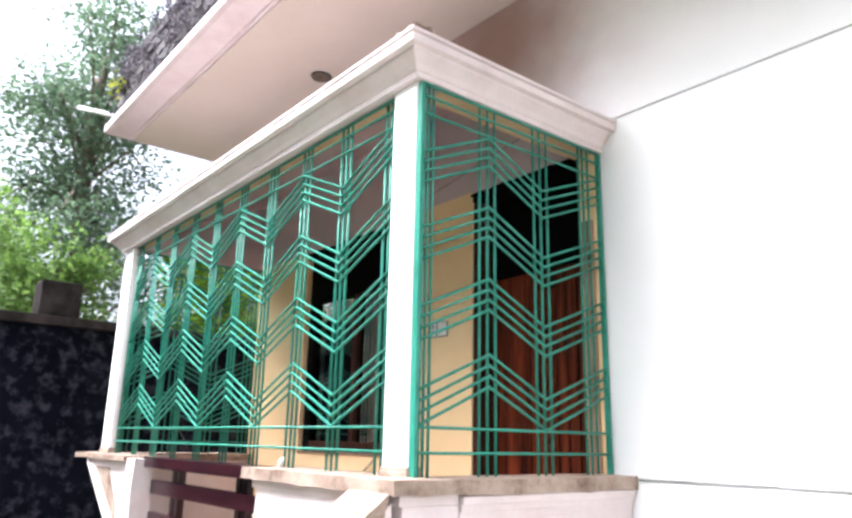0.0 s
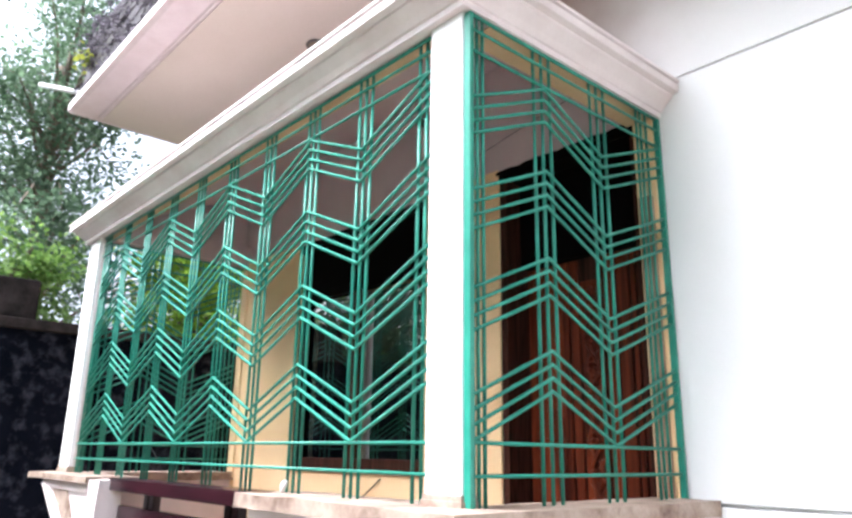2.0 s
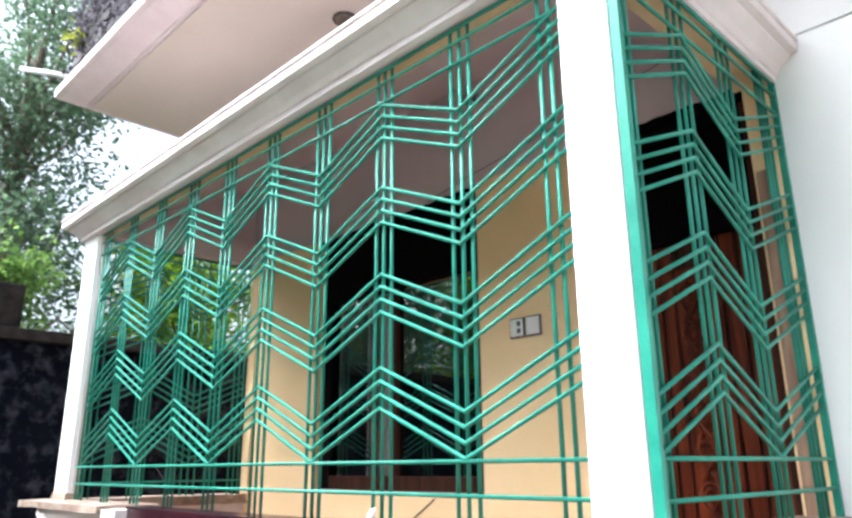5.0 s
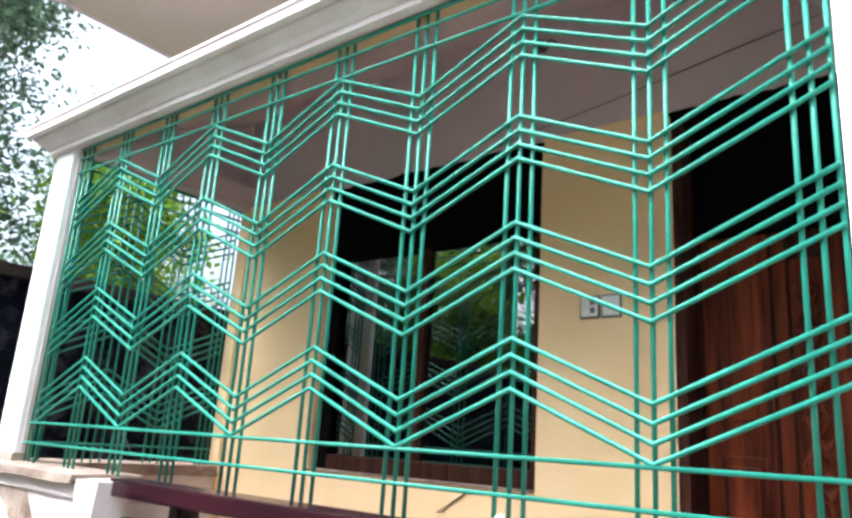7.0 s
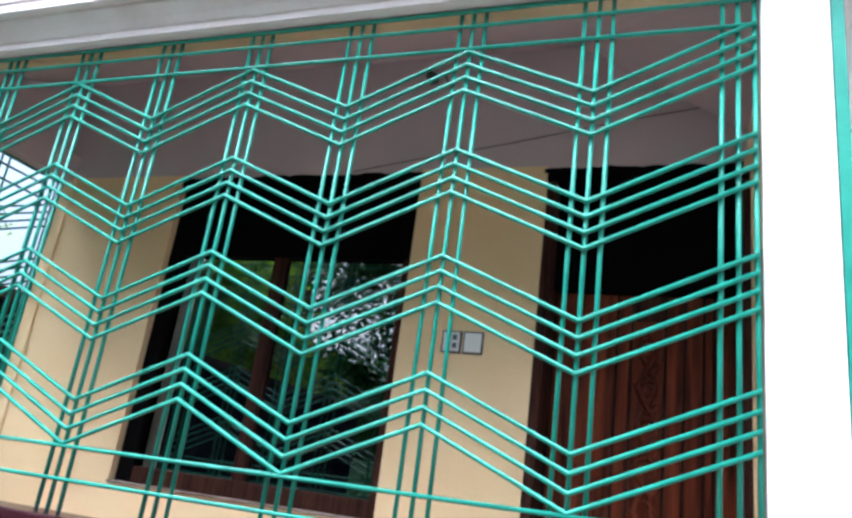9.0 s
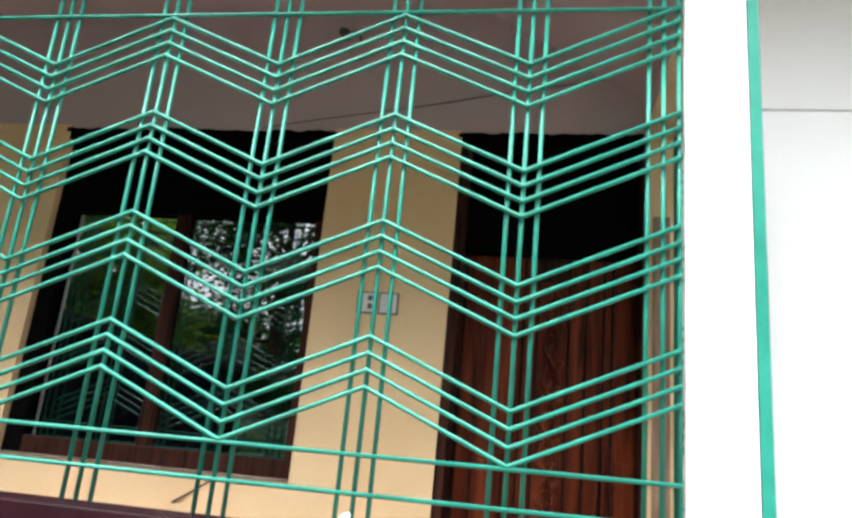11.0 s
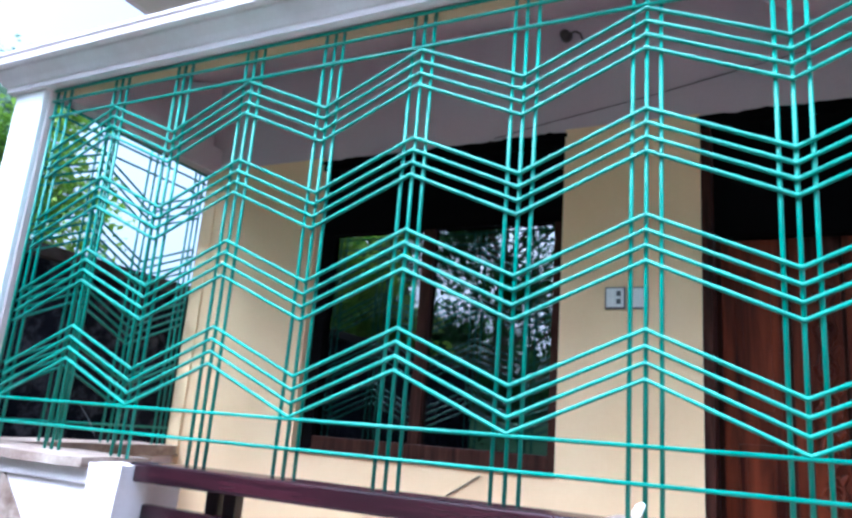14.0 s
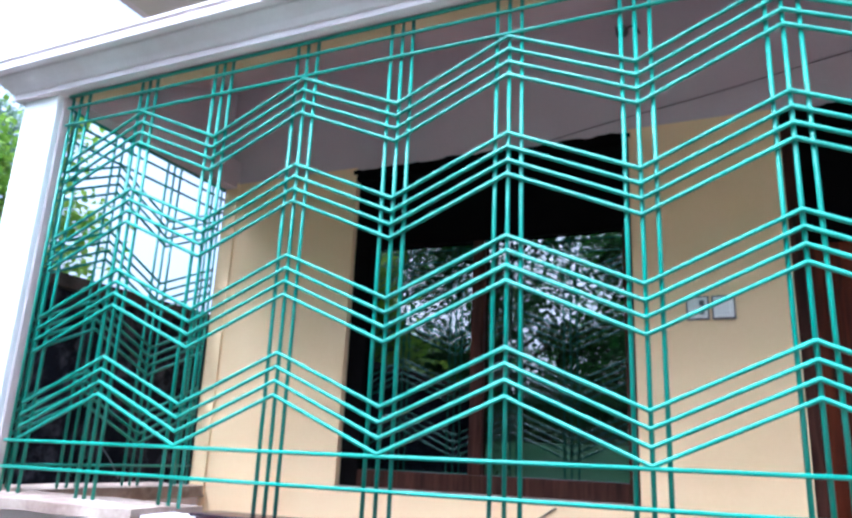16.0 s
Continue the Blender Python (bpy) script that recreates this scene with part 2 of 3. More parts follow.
def empty(name, label, category, group="", location=(0, 0, 0)):
    ob = new(name)
    ob.location = location
    return tagged(ob, label, category, group)


def structure(name, bm, material, label="", category="", smooth=False):
    return tagged(mesh(name, bm, material, smooth=smooth), label, category or name.split("_")[0], kind="structure")


# ---- ground and shell ----
PLANE_BACK, FLOOR_Z, LINTEL = 1.23, 0.92, 3.25
bm = bmesh.new()
R = 400
vs = [bm.verts.new((x, y, 0)) for x, y in ((-R, -R), (R, -R), (R, R), (-R, R))]
bm.faces.new(vs)
structure("ground", bm, M_GROUND, "bare brown earth yard round the house", "ground")
structure("floor", box(-3.05, 1.02, 0.0, 1.23, FLOOR_Z - 0.06, FLOOR_Z), M_FLOOR, "red oxide porch floor on a raised plinth", "floor")

structure("wall_plinth", box(-3.0, 0.92, -0.03, 1.22, 0.0, FLOOR_Z - 0.06), M_TRIM, "white plastered plinth under the porch floor", "wall")

# yellow wall behind the porch with the window and door cut through
WX0, WX1, WZ0, WZ1 = -2.10, -0.61, 1.562, 3.25
DX0, DX1, DZ1 = 0.038, 0.93, 3.256
YTOP = 3.28
LEFT, FRONT = -3.015, 1.27
bm = bmesh.new()
for x0, x1, z0, z1 in ((LEFT, WX0, 0, YTOP), (WX0, WX1, 0, WZ0), (WX1, DX0, 0, YTOP), (DX0, DX1, 0, FLOOR_Z), (DX1, 1.035, 0, YTOP)):
    add_box(bm, x0, x1, PLANE_BACK, 1.45, z0, z1)
bmesh.ops.remove_doubles(bm, verts=bm.verts[:], dist=1e-4)
structure("wall_porch", bm, M_YELLOW, "warm yellow painted plaster wall behind the porch", "wall")
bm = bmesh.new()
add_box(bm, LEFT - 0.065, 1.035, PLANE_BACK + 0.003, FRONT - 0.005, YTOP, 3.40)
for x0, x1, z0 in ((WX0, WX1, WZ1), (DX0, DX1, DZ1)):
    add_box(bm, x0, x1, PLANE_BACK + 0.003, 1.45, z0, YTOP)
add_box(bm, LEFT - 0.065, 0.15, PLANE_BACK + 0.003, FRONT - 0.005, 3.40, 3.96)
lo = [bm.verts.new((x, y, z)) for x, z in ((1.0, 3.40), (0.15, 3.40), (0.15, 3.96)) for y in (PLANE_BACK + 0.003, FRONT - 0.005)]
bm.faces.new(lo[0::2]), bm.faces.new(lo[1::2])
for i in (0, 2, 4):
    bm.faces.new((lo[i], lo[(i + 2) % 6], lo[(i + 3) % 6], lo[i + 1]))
structure("wall_upper", bm, M_SHADE, "plaster wall above the porch wall, shade painted in as pale mauve", "wall")
# white front wall with two scored lines
bm = bmesh.new()
G = 0.006
for z0, z1 in ((0, 1.50 - 1.5 * G), (1.50 + 1.5 * G, 3.429 - G)):
    add_box(bm, 1.036, 12.0, FRONT, 1.5, z0, z1)
add_box(bm, 1.036, 12.0, FRONT + 0.035, 1.49, 1.40, 3.433)
structure("wall_front", bm, M_WHITE, "plain white plastered house wall with scored lines", "wall")
structure("wall_left", box(LEFT, -2.80, 1.45, 6.0, 0, 4.56), M_YELLOW, "yellow plaster side wall of the house", "wall")
structure("wall_back", box(-2.80, 12.0, 5.8, 6.0, 0, 4.56), M_WHITE, "white plaster rear wall of the house", "wall")
structure("wall_right", box(11.8, 12.0, 1.5, 5.8, 0, 4.56), M_WHITE, "white plaster end wall of the house", "wall")
structure("trim_corner", box(LEFT - 0.005, LEFT + 0.095, PLANE_BACK - 0.012, 1.2295, 0.9, YTOP), M_YELLOW, "yellow plaster corner strip at the end of the yellow wall", "trim")
# room behind the window and door, its dimness put into near-black paint
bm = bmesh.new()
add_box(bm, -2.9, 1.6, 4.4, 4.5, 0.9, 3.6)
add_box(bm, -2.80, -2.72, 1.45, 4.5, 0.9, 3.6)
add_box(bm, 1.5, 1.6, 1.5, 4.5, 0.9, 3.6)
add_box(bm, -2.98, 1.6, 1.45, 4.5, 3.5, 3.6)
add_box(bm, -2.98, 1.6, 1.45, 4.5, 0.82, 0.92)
structure("wall_room", bm, M_ROOM, "plastered room behind the window, its dimness put into near-black paint", "wall")

structure("wall_upper_outer", box(LEFT, 12.0, FRONT, 1.5, 3.429 + 0.006, 4.56), M_SHADE_BLOT, "white plaster wall above the porch slab", "wall")

# roof slab with a moulded edge
RX0, RX1 = -3.85, 12.2
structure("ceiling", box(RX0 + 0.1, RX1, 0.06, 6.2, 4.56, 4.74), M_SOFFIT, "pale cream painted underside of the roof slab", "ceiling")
bm = bmesh.new()
prof = [(0.0, 4.56), (-0.015, 4.575), (0.02, 4.575), (0.03, 4.59), (0.22, 4.59), (0.26, 4.605), (0.26, 4.68), (0.2, 4.70), (0.0, 4.70)]
add_sweep(bm, [((RX1, 0.06), (0, -1)), ((RX0 + 0.1, 0.06), (-0.45, -1)), ((RX0 + 0.1, 6.2), (-0.45, 0))], prof)
structure("trim_roof_edge", bm, M_TRIM, "moulded white roof edge with grey weathering", "trim")

# ---- lintel ring with stepped moulding ----
bm = bmesh.new()
prof = [(0.0, LINTEL), (0.030, LINTEL), (0.030, 3.276), (0.040, 3.279), (0.058, 3.300), (0.100, 3.336), (0.100, 3.347), (0.132, 3.352), (0.135, 3.384), (0.122, 3.387), (0.122, 3.393), (0.140, 3.397), (0.140, 3.411), (0.0, 3.418), (-0.11, 3.418), (-0.11, LINTEL + 0.002), (-0.02, LINTEL + 0.002)]
PX0, PX1, PY = -3.19, 1.03, -0.03
add_sweep(bm, [((PX0, 0.075), (-1, 0)), ((PX0, PY), (-1, -1)), ((PX1, PY), (1, -1)), ((PX1, FRONT - 0.002), (1, 0))], prof)
structure("trim_lintel", bm, M_TRIM, "white stepped moulding round the porch lintel, worn at the corner", "trim")
bm = box(1.02, 1.15, -0.15, -0.03, 3.395, 3.44)
bmesh.ops.subdivide_edges(bm, edges=bm.edges[:], cuts=5, use_grid_fill=True)
for v in bm.verts:
    v.co += noise.noise_vector(v.co * 22) * 0.016
part("broken_plaster", bm, M_LEDGE, bpy.data.objects["trim_lintel"], "chipped plaster lump on the lintel corner")
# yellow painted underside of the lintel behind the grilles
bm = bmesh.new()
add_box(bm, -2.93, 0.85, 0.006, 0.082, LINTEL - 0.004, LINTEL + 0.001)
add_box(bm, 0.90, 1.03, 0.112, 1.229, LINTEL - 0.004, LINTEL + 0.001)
structure("trim_lintel_underside", bm, M_YELLOW_SHADE, "yellow painted underside of the porch lintel, shade put into its tone", "trim")
structure("trim_end_beam", box(-3.035, -2.935, 0.084, 1.2325, LINTEL, 3.42), M_SHADE, "beam over the far porch end, shade painted in as pale mauve", "trim")
# low sloping slab added over the porch to keep sky light off the inside
def add_prism(bm, points, axis, d0, d1):
    """A flat outline drawn out along one axis; points give the other two coordinates."""
    put = {"x": lambda d, p: (d, p[0], p[1]), "y": lambda d, p: (p[0], d, p[1])}[axis]
    a = [bm.verts.new(put(d0, p)) for p in points]
    b = [bm.verts.new(put(d1, p)) for p in points]
    bm.faces.new(a), bm.faces.new(b)
    for i in range(len(points)):
        bm.faces.new((a[i], a[(i + 1) % len(points)], b[(i + 1) % len(points)], b[i]))


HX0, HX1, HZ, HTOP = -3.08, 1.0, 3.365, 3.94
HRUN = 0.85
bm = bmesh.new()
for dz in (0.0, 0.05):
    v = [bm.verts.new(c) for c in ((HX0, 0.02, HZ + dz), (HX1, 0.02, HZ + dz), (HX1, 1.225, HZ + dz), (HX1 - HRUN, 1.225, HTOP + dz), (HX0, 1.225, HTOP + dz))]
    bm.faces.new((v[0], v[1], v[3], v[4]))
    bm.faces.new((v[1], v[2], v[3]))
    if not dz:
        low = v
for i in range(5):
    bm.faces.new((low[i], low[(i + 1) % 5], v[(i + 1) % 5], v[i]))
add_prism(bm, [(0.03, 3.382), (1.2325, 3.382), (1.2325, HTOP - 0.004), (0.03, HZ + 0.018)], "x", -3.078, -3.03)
structure("ceiling_porch", bm, M_SHADE, "sloping slab added over the porch to block sky light, shaded mauve", "ceiling")

# ---- pillars ----
def pillar(x0, x1, y0, y1, label, slim=False):
    bm = box(x0, x1, y0, y1, 1.52, LINTEL + 0.003, 0.008)
    top = empty("pillar", label, "pillar", "porch pillars", ((x0 + x1) / 2, (y0 + y1) / 2, 1.52))
    for v in bm.verts:
        v.co -= top.location
    part("shaft", bm, M_WHITE, top)
    bm = box(x1 - 0.034, x1 + 0.010, y0 + 0.030, y1 - 0.004, 1.565, LINTEL - 0.004, 0.004)
    for v in bm.verts:
        v.co -= top.location
    part("corner_fillet", bm, M_TRIM, top, "raised plaster fillet down the corner") if slim else bm.free()
    bm = bmesh.new()
    for k in range(2):
        e = 0.006 + 0.005 * k
        add_box(bm, x0 - e, x1 + e, y0 - e, y1 + e, 1.52, 1.56 - 0.018 * k, 0.003)
    for v in bm.verts:
        v.co -= top.location
    part("base", bm, M_LEDGE, top, "chipped and rust-stained foot")
    return top


pillar(0.856, 1.026, -0.03, 0.035, "square white painted pillar with a chipped, stained foot")
pillar(-3.18, -2.955, -0.03, 0.045, "slim square white pillar at the porch end", True)


# ---- steel grilles ----
BANDS = [3.086, 2.735, 2.389, 2.043]
STEP, AMP, BAY = 0.0475, 0.178, 0.405
ROD = 0.0068


def add_rod(bm, pts, r, depth=0.0):
    """A rod in the plane of the grille through (u, z) points."""
    rings = []
    for i, (u, z) in enumerate(pts):
        q = pts[i + 1] if i + 1 < len(pts) else pts[i - 1]
        slope = math.atan2(abs(q[1] - z), abs(q[0] - u) or 1e-6)
        k = 1 / math.cos(slope)
        rings.append([bm.verts.new((u, depth + r * math.cos(t), z + k * r * math.sin(t))) for t in (math.pi / 4 * j + 0.39 for j in range(8))])
    for a, b in zip(rings, rings[1:]):
        for j in range(8):
            bm.faces.new((a[j], a[(j + 1) % 8], b[(j + 1) % 8], b[j]))
    bm.faces.new(rings[0])
    bm.faces.new(rings[-1])


def grille(columns, u0, u1, first_peak, bars, label, m, rise=0.0):
    """columns: the u of each peak or valley in turn; bars: the u of every upright; rise: how far the last bay overshoots."""
    g = empty("window_grille", label, "grille", "porch grilles")
    rnd = random.Random(len(columns))
    for z in BANDS:
        for k in range(4):
            pts = [(u, z - STEP * k - (0 if (i % 2 == 0) == first_peak else AMP)) for i, u in enumerate(columns)]
            pts[-1] = (pts[-1][0], pts[-1][1] + rise)
            bm = bmesh.new()
            add_rod(bm, pts, ROD, -0.007 + rnd.uniform(-0.001, 0.001))
            part("zigzag_bar", bm, M_TEAL, g, smooth=True)
    for z in (3.240, 3.182, 3.096, 1.717, 1.616):
        bm = bmesh.new()
        add_rod(bm, [(u0, z), (u1, z)], ROD * (1.0 if z < 3.22 else 1.2), -0.006)
        part("cross_rail", bm, M_TEAL, g, smooth=True)
    for u in bars:
        w = ROD * 1.0
        lean = rnd.uniform(-0.002, 0.002)
        bm = tube([(u + lean, 0.006, 1.515), (u - lean, 0.006, 3.242)], w)
        part("upright_bar", bm, M_TEAL, g, smooth=True)
    g.matrix_world = m
    return g


def triples(cols, gap=0.044):
    return [u + d for u in cols for d in (-gap, 0, gap)]


cols = [(k - 8) * BAY for k in range(1, 10)]
front = grille(cols + [0.846], -2.905, 0.848, False, [-2.895, -2.845, -2.79] + triples(cols[1:]) + [0.755, 0.798, 0.842], "teal painted steel zigzag grille along the front of the porch", pose(0, 0, 0), 0.018)
scols = [0.0, 0.403, 0.778, 1.235]
side = grille(scols, -0.015, 1.245, False, [0.014, 0.038, 0.066] + triples(scols[1:3], 0.050) + [1.088, 1.124, 1.168], "teal steel zigzag grille on the porch side, meeting a white wall", pose(1.04, 0, 0, 0, 0, 90))
for u in (-0.024, 1.235):
    part("edge_bar", box(u, u + 0.02, -0.020, 0.011, 1.515, 3.24, 0.002), M_TEAL, side, "flat teal edge bar against the masonry")
lcols = [0.06, 0.43, 0.80, 1.19]
left = grille(lcols, 0.04, 1.215, False, [0.05, 0.09, 0.13] + triples(lcols[1:3], 0.05) + [1.12, 1.16, 1.20], "teal painted steel zigzag grille on the far porch end", pose(LEFT - 0.01, 0, 0, 0, 0, 90))


# ---- ledges, pedestals and rail under the grilles ----
def ledge(name, x0, x1, y0, y1, z0, z1, label, seed):
    bm = box(x0, x1, y0, y1, z0, z1)
    bmesh.ops.subdivide_edges(bm, edges=bm.edges[:], cuts=11, use_grid_fill=True)
    for v in bm.verts:
        n = noise.noise_vector(v.co * 9 + Vector((seed, 0, 0)))
        v.co += Vector((n.x * 0.006, n.y * 0.011, n.z * 0.007 if v.co.z < z1 - 0.01 else n.z * 0.004))
    return tagged(mesh(name, bm, M_LEDGE), label, "ledge", "porch ledges")


ledge("stone_ledge", -3.30, -1.985, -0.20, 0.14, 1.484, 1.52, "rough stained stone ledge slab at the porch end", 1)
ledge("stone_ledge", -0.10, 0.875, -0.20, 0.14, 1.466, 1.52, "chipped stained stone ledge slab beside the corner pillar", 2)
ledge("stone_ledge", 0.895, 1.19, -0.215, 0.14, 1.464, 1.522, "chipped corner ledge slab under the porch pillar", 5)
ledge("stone_ledge", 0.90, 1.19, 0.14, FRONT - 0.002, 1.456, 1.518, "stained stone ledge slab along the porch side", 3)
ledge("stone_ledge", -3.30, -2.92, 0.14, 1.228, 1.456, 1.518, "stained stone ledge slab along the far porch end", 4)


def pedestal(x0, x1, y0, y1, label, taper):
    p = empty("pedestal", label, "pedestal", "porch pedestals")
    t = taper
    bm = bmesh.new()
    lo = [bm.verts.new(c) for c in ((x0 + t, y0 + 0.02, 0), (x1, y0 + 0.02, 0), (x1, y1, 0), (x0 + t, y1, 0))]
    mid = [bm.verts.new(c) for c in ((x0 + t, y0 + 0.02, 1.02), (x1, y0 + 0.02, 1.02), (x1, y1, 1.02), (x0 + t, y1, 1.02))]
    hi = [bm.verts.new(c) for c in ((x0 + 0.03, y0 + 0.02, 1.40), (x1, y0 + 0.02, 1.40), (x1, y1, 1.40), (x0 + 0.03, y1, 1.40))]
    for a, b in ((lo, mid), (mid, hi)):
        for i in range(4):
            bm.faces.new((a[i], a[(i + 1) % 4], b[(i + 1) % 4], b[i]))
    bm.faces.new(hi)
    bm.faces.new(lo)
    part("body", bm, M_TRIM, p)
    bm = bmesh.new()
    for k, (z0, z1, e) in enumerate(((1.425, 1.480, -0.005), (1.395, 1.42, -0.022), (1.36, 1.388, -0.038))):
        add_box(bm, x0 - e * 0.6, x1 + e * 0.2 + 0.004, y0 - e, y1 + 0.004, z0, z1 + 0.004, 0.004)
    part("moulding", bm, M_TRIM, p, "stepped moulding with brown weathering")
    return p


ped = pedestal(-3.03, -1.80, -0.165, 0.13, "white plastered pedestal flaring out under the ledge", 0.78)
bm = bmesh.new()
add_prism(bm, [(-2.99, 1.455), (-2.90, 1.455), (-2.18, 1.02), (-2.18, 0.5), (-2.25, 0.5), (-2.25, 1.0)], "y", -0.18, -0.10)
part("corbel_edge", bm, M_TRIM, ped, "white slanting corbel edge")
# Panel in brown ledge stone paints in the shade inside the corbel.
bm = bmesh.new()
add_prism(bm, [(-2.86, 1.452), (-2.5, 1.452), (-2.22, 1.16), (-2.20, 1.05)], "y", -0.152, -0.10)
part("corbel_panel", bm, M_LEDGE, ped, "recess of the corbel, its shade put into stained brown")
bm = box(-1.95, -1.79, -0.185, -0.05, 0.4, 1.508)
bmesh.ops.subdivide_edges(bm, edges=bm.edges[:], cuts=9, use_grid_fill=True)
for v in bm.verts:
    v.co += Vector((1, 1, 0.6)) * noise.noise(v.co * 16) * 0.011
part("end_block", bm, M_TRIM, ped, "rough white plaster end block")
pedestal(-0.06, 1.15, -0.165, 0.13, "white plastered corner pedestal with stepped mouldings", 0.0)
# raking side wall of the entrance steps
bm = bmesh.new()
add_prism(bm, [(-0.185, 0), (-0.185, 1.44), (-1.0, 0.86), (-1.0, 0)], "x", 0.93, 1.14)
structure("wall_steps", bm, M_TRIM, "white plastered raking side wall of the entrance steps", "wall")
bm = bmesh.new()
for k, e in enumerate((0.03, 0.018, 0.006)):
    d = 0.028 * k
    add_prism(bm, [(-0.218, 1.475 - d), (-0.218, 1.45 - d), (-1.02, 0.88 - d), (-1.02, 0.905 - d)], "x", 0.93 - e, 1.14 + e)
structure("trim_steps", bm, M_LEDGE, "stepped raking moulding on the side wall of the steps", "trim")
structure("wall_parapet", box(0.92, 1.15, 0.13, FRONT - 0.002, 0, 1.455), M_TRIM, "white plastered side parapet below the grille", "wall")
bm = bmesh.new()
for z0, z1, e in ((1.424, 1.455, 0.030), (1.396, 1.424, 0.017), (1.368, 1.396, 0.007)):
    add_box(bm, 1.10, 1.15 + e, 0.136, FRONT - 0.004, z0, z1, 0.004)
structure("trim_parapet", bm, M_TRIM, "stepped white moulding under the side ledge", "trim")
structure("wall_parapet_end", box(-3.24, -2.95, 0.13, 1.228, 0, 1.455), M_TRIM, "white plastered end parapet below the grille", "wall")

rail = empty("bench_rail", "polished maroon wooden seat-back rail between the pedestals", "railing")
part("top_rail", box(-1.82, -0.06, -0.12, 0.02, 1.452, 1.520, 0.008), M_RAIL, rail, "polished maroon top rail")
for z in (1.325, 1.12):
    part("cross_rail", box(-1.82, -0.06, -0.06, -0.02, z - 0.045, z + 0.045, 0.006), M_RAIL, rail)
for x in (-1.50, -1.42, -0.52, -0.44):
    part("upright", box(x - 0.028, x + 0.028, -0.015, 0.03, 0.92, 1.456, 0.004), M_RAILV, rail)

# ---- window ----
win = tagged(new("window_1"), "brown wooden two-pane window with dark glass and a black board above", "window", kind="structure")
FY0, FY1 = 1.27, 1.35
TZ = 2.80
for x0, x1, z0, z1 in ((WX0, WX0 + 0.10, WZ0, TZ), (WX1 - 0.05, WX1, WZ0, TZ), (WX0 + 0.10, WX1 - 0.05, WZ0, WZ0 + 0.085), (-1.405, -1.34, WZ0 + 0.085, TZ)):
    # Left stile goes near-black: the shade of its reveal is in the colour.
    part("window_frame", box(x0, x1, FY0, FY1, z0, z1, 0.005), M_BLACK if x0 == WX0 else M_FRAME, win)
part("transom_board", box(WX0, WX1, FY0 + 0.002, FY1, TZ, WZ1, 0.003), M_BLACK, win, "near-black board closing the top of the window")
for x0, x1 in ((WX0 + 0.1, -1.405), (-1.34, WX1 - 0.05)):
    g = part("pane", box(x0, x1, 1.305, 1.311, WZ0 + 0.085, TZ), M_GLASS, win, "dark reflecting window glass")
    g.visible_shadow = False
# Added strip: its black underside replaces shade in the reveal.
part("head_board", box(WX0, WX1, 1.2315, FY0 + 0.001, WZ1 - 0.05, WZ1, 0.003), M_BLACK, win, "black head strip added to keep the window reveal dark")
part("window_sill", box(WX0, WX1, 1.215, 1.30, WZ0 - 0.008, WZ0 + 0.003, 0.002), M_LEDGE, win, "thin pale sill strip")

# ---- door ----
door = tagged(new("door_1"), "closed carved dark-brown wooden entrance door", "door", kind="structure")
part("door_frame", box(DX0, DX0 + 0.045, 1.24, 1.449, FLOOR_Z, DZ1, 0.006), M_FRAME, door)
part("door_frame", box(DX1 - 0.030, DX1, 1.24, 1.449, FLOOR_Z, DZ1 - 0.05, 0.006), M_FRAME, door)
part("door_casing", box(0.945, 1.018, 1.210, 1.2297, FLOOR_Z, 2.86, 0.005), M_DOORPALE, door, "pale worn wooden casing beside the door")
# Board above the door is near-black for the shade in its recess.
part("transom_board", box(DX0 + 0.045, DX1 - 0.030, 1.36, 1.449, 2.70, DZ1, 0.004), M_BLACK, door, "near-black board above the door, shade of the recess put into it")
# Added strip: keeps the underside of the door reveal dark by colour.
part("head_board", box(DX0, DX1 - 0.002, 1.2315, 1.3595, DZ1 - 0.05, DZ1, 0.003), M_BLACK, door, "black head strip added to keep the door reveal dark")
leaf = part("door_leaf", box(DX0 + 0.045, DX1 - 0.030, 1.288, 1.325, FLOOR_Z, 2.698, 0.004), M_FRAME, door, "dark reddish carved door leaf")
for x0, x1 in ((0.107, 0.375), (0.39, 0.44), (0.60, 0.665), (0.68, 0.745), (0.76, 0.785), (0.80, 0.897)):
    part("door_board", box(x0, x1, 1.272, 1.289, FLOOR_Z + 0.01, 2.69, 0.004), M_DOOR, leaf)
for x0, x1, z0, z1 in ((0.165, 0.34, 1.87, 2.52), (0.165, 0.34, 1.05, 1.77), (0.812, 0.885, 1.87, 2.52), (0.812, 0.885, 1.05, 1.77)):
    bm = bmesh.new()
    add_box(bm, x0, x1, 1.266, 1.274, z0, z1, 0.003)
    add_box(bm, x0 + 0.03, x1 - 0.03, 1.258, 1.268, z0 + 0.04, z1 - 0.04, 0.004)
    part("door_panel", bm, M_DOOR, leaf)
part("carved_strip", box(0.455, 0.585, 1.272, 1.288, 0.98, 2.57, 0.005), M_DOOR, leaf)
for sgn in (1, -1):
    pts = [(0.52 + sgn * 0.036 * math.sin(2 * math.pi * z / 0.34), 1.270 - 0.004 * math.cos(2 * math.pi * z / 0.17) * sgn, 1.0 + z) for z in (0.0425 * k for k in range(37))]
    part("carved_vine", tube(pts, 0.013, 6), M_DOOR, leaf, smooth=True)
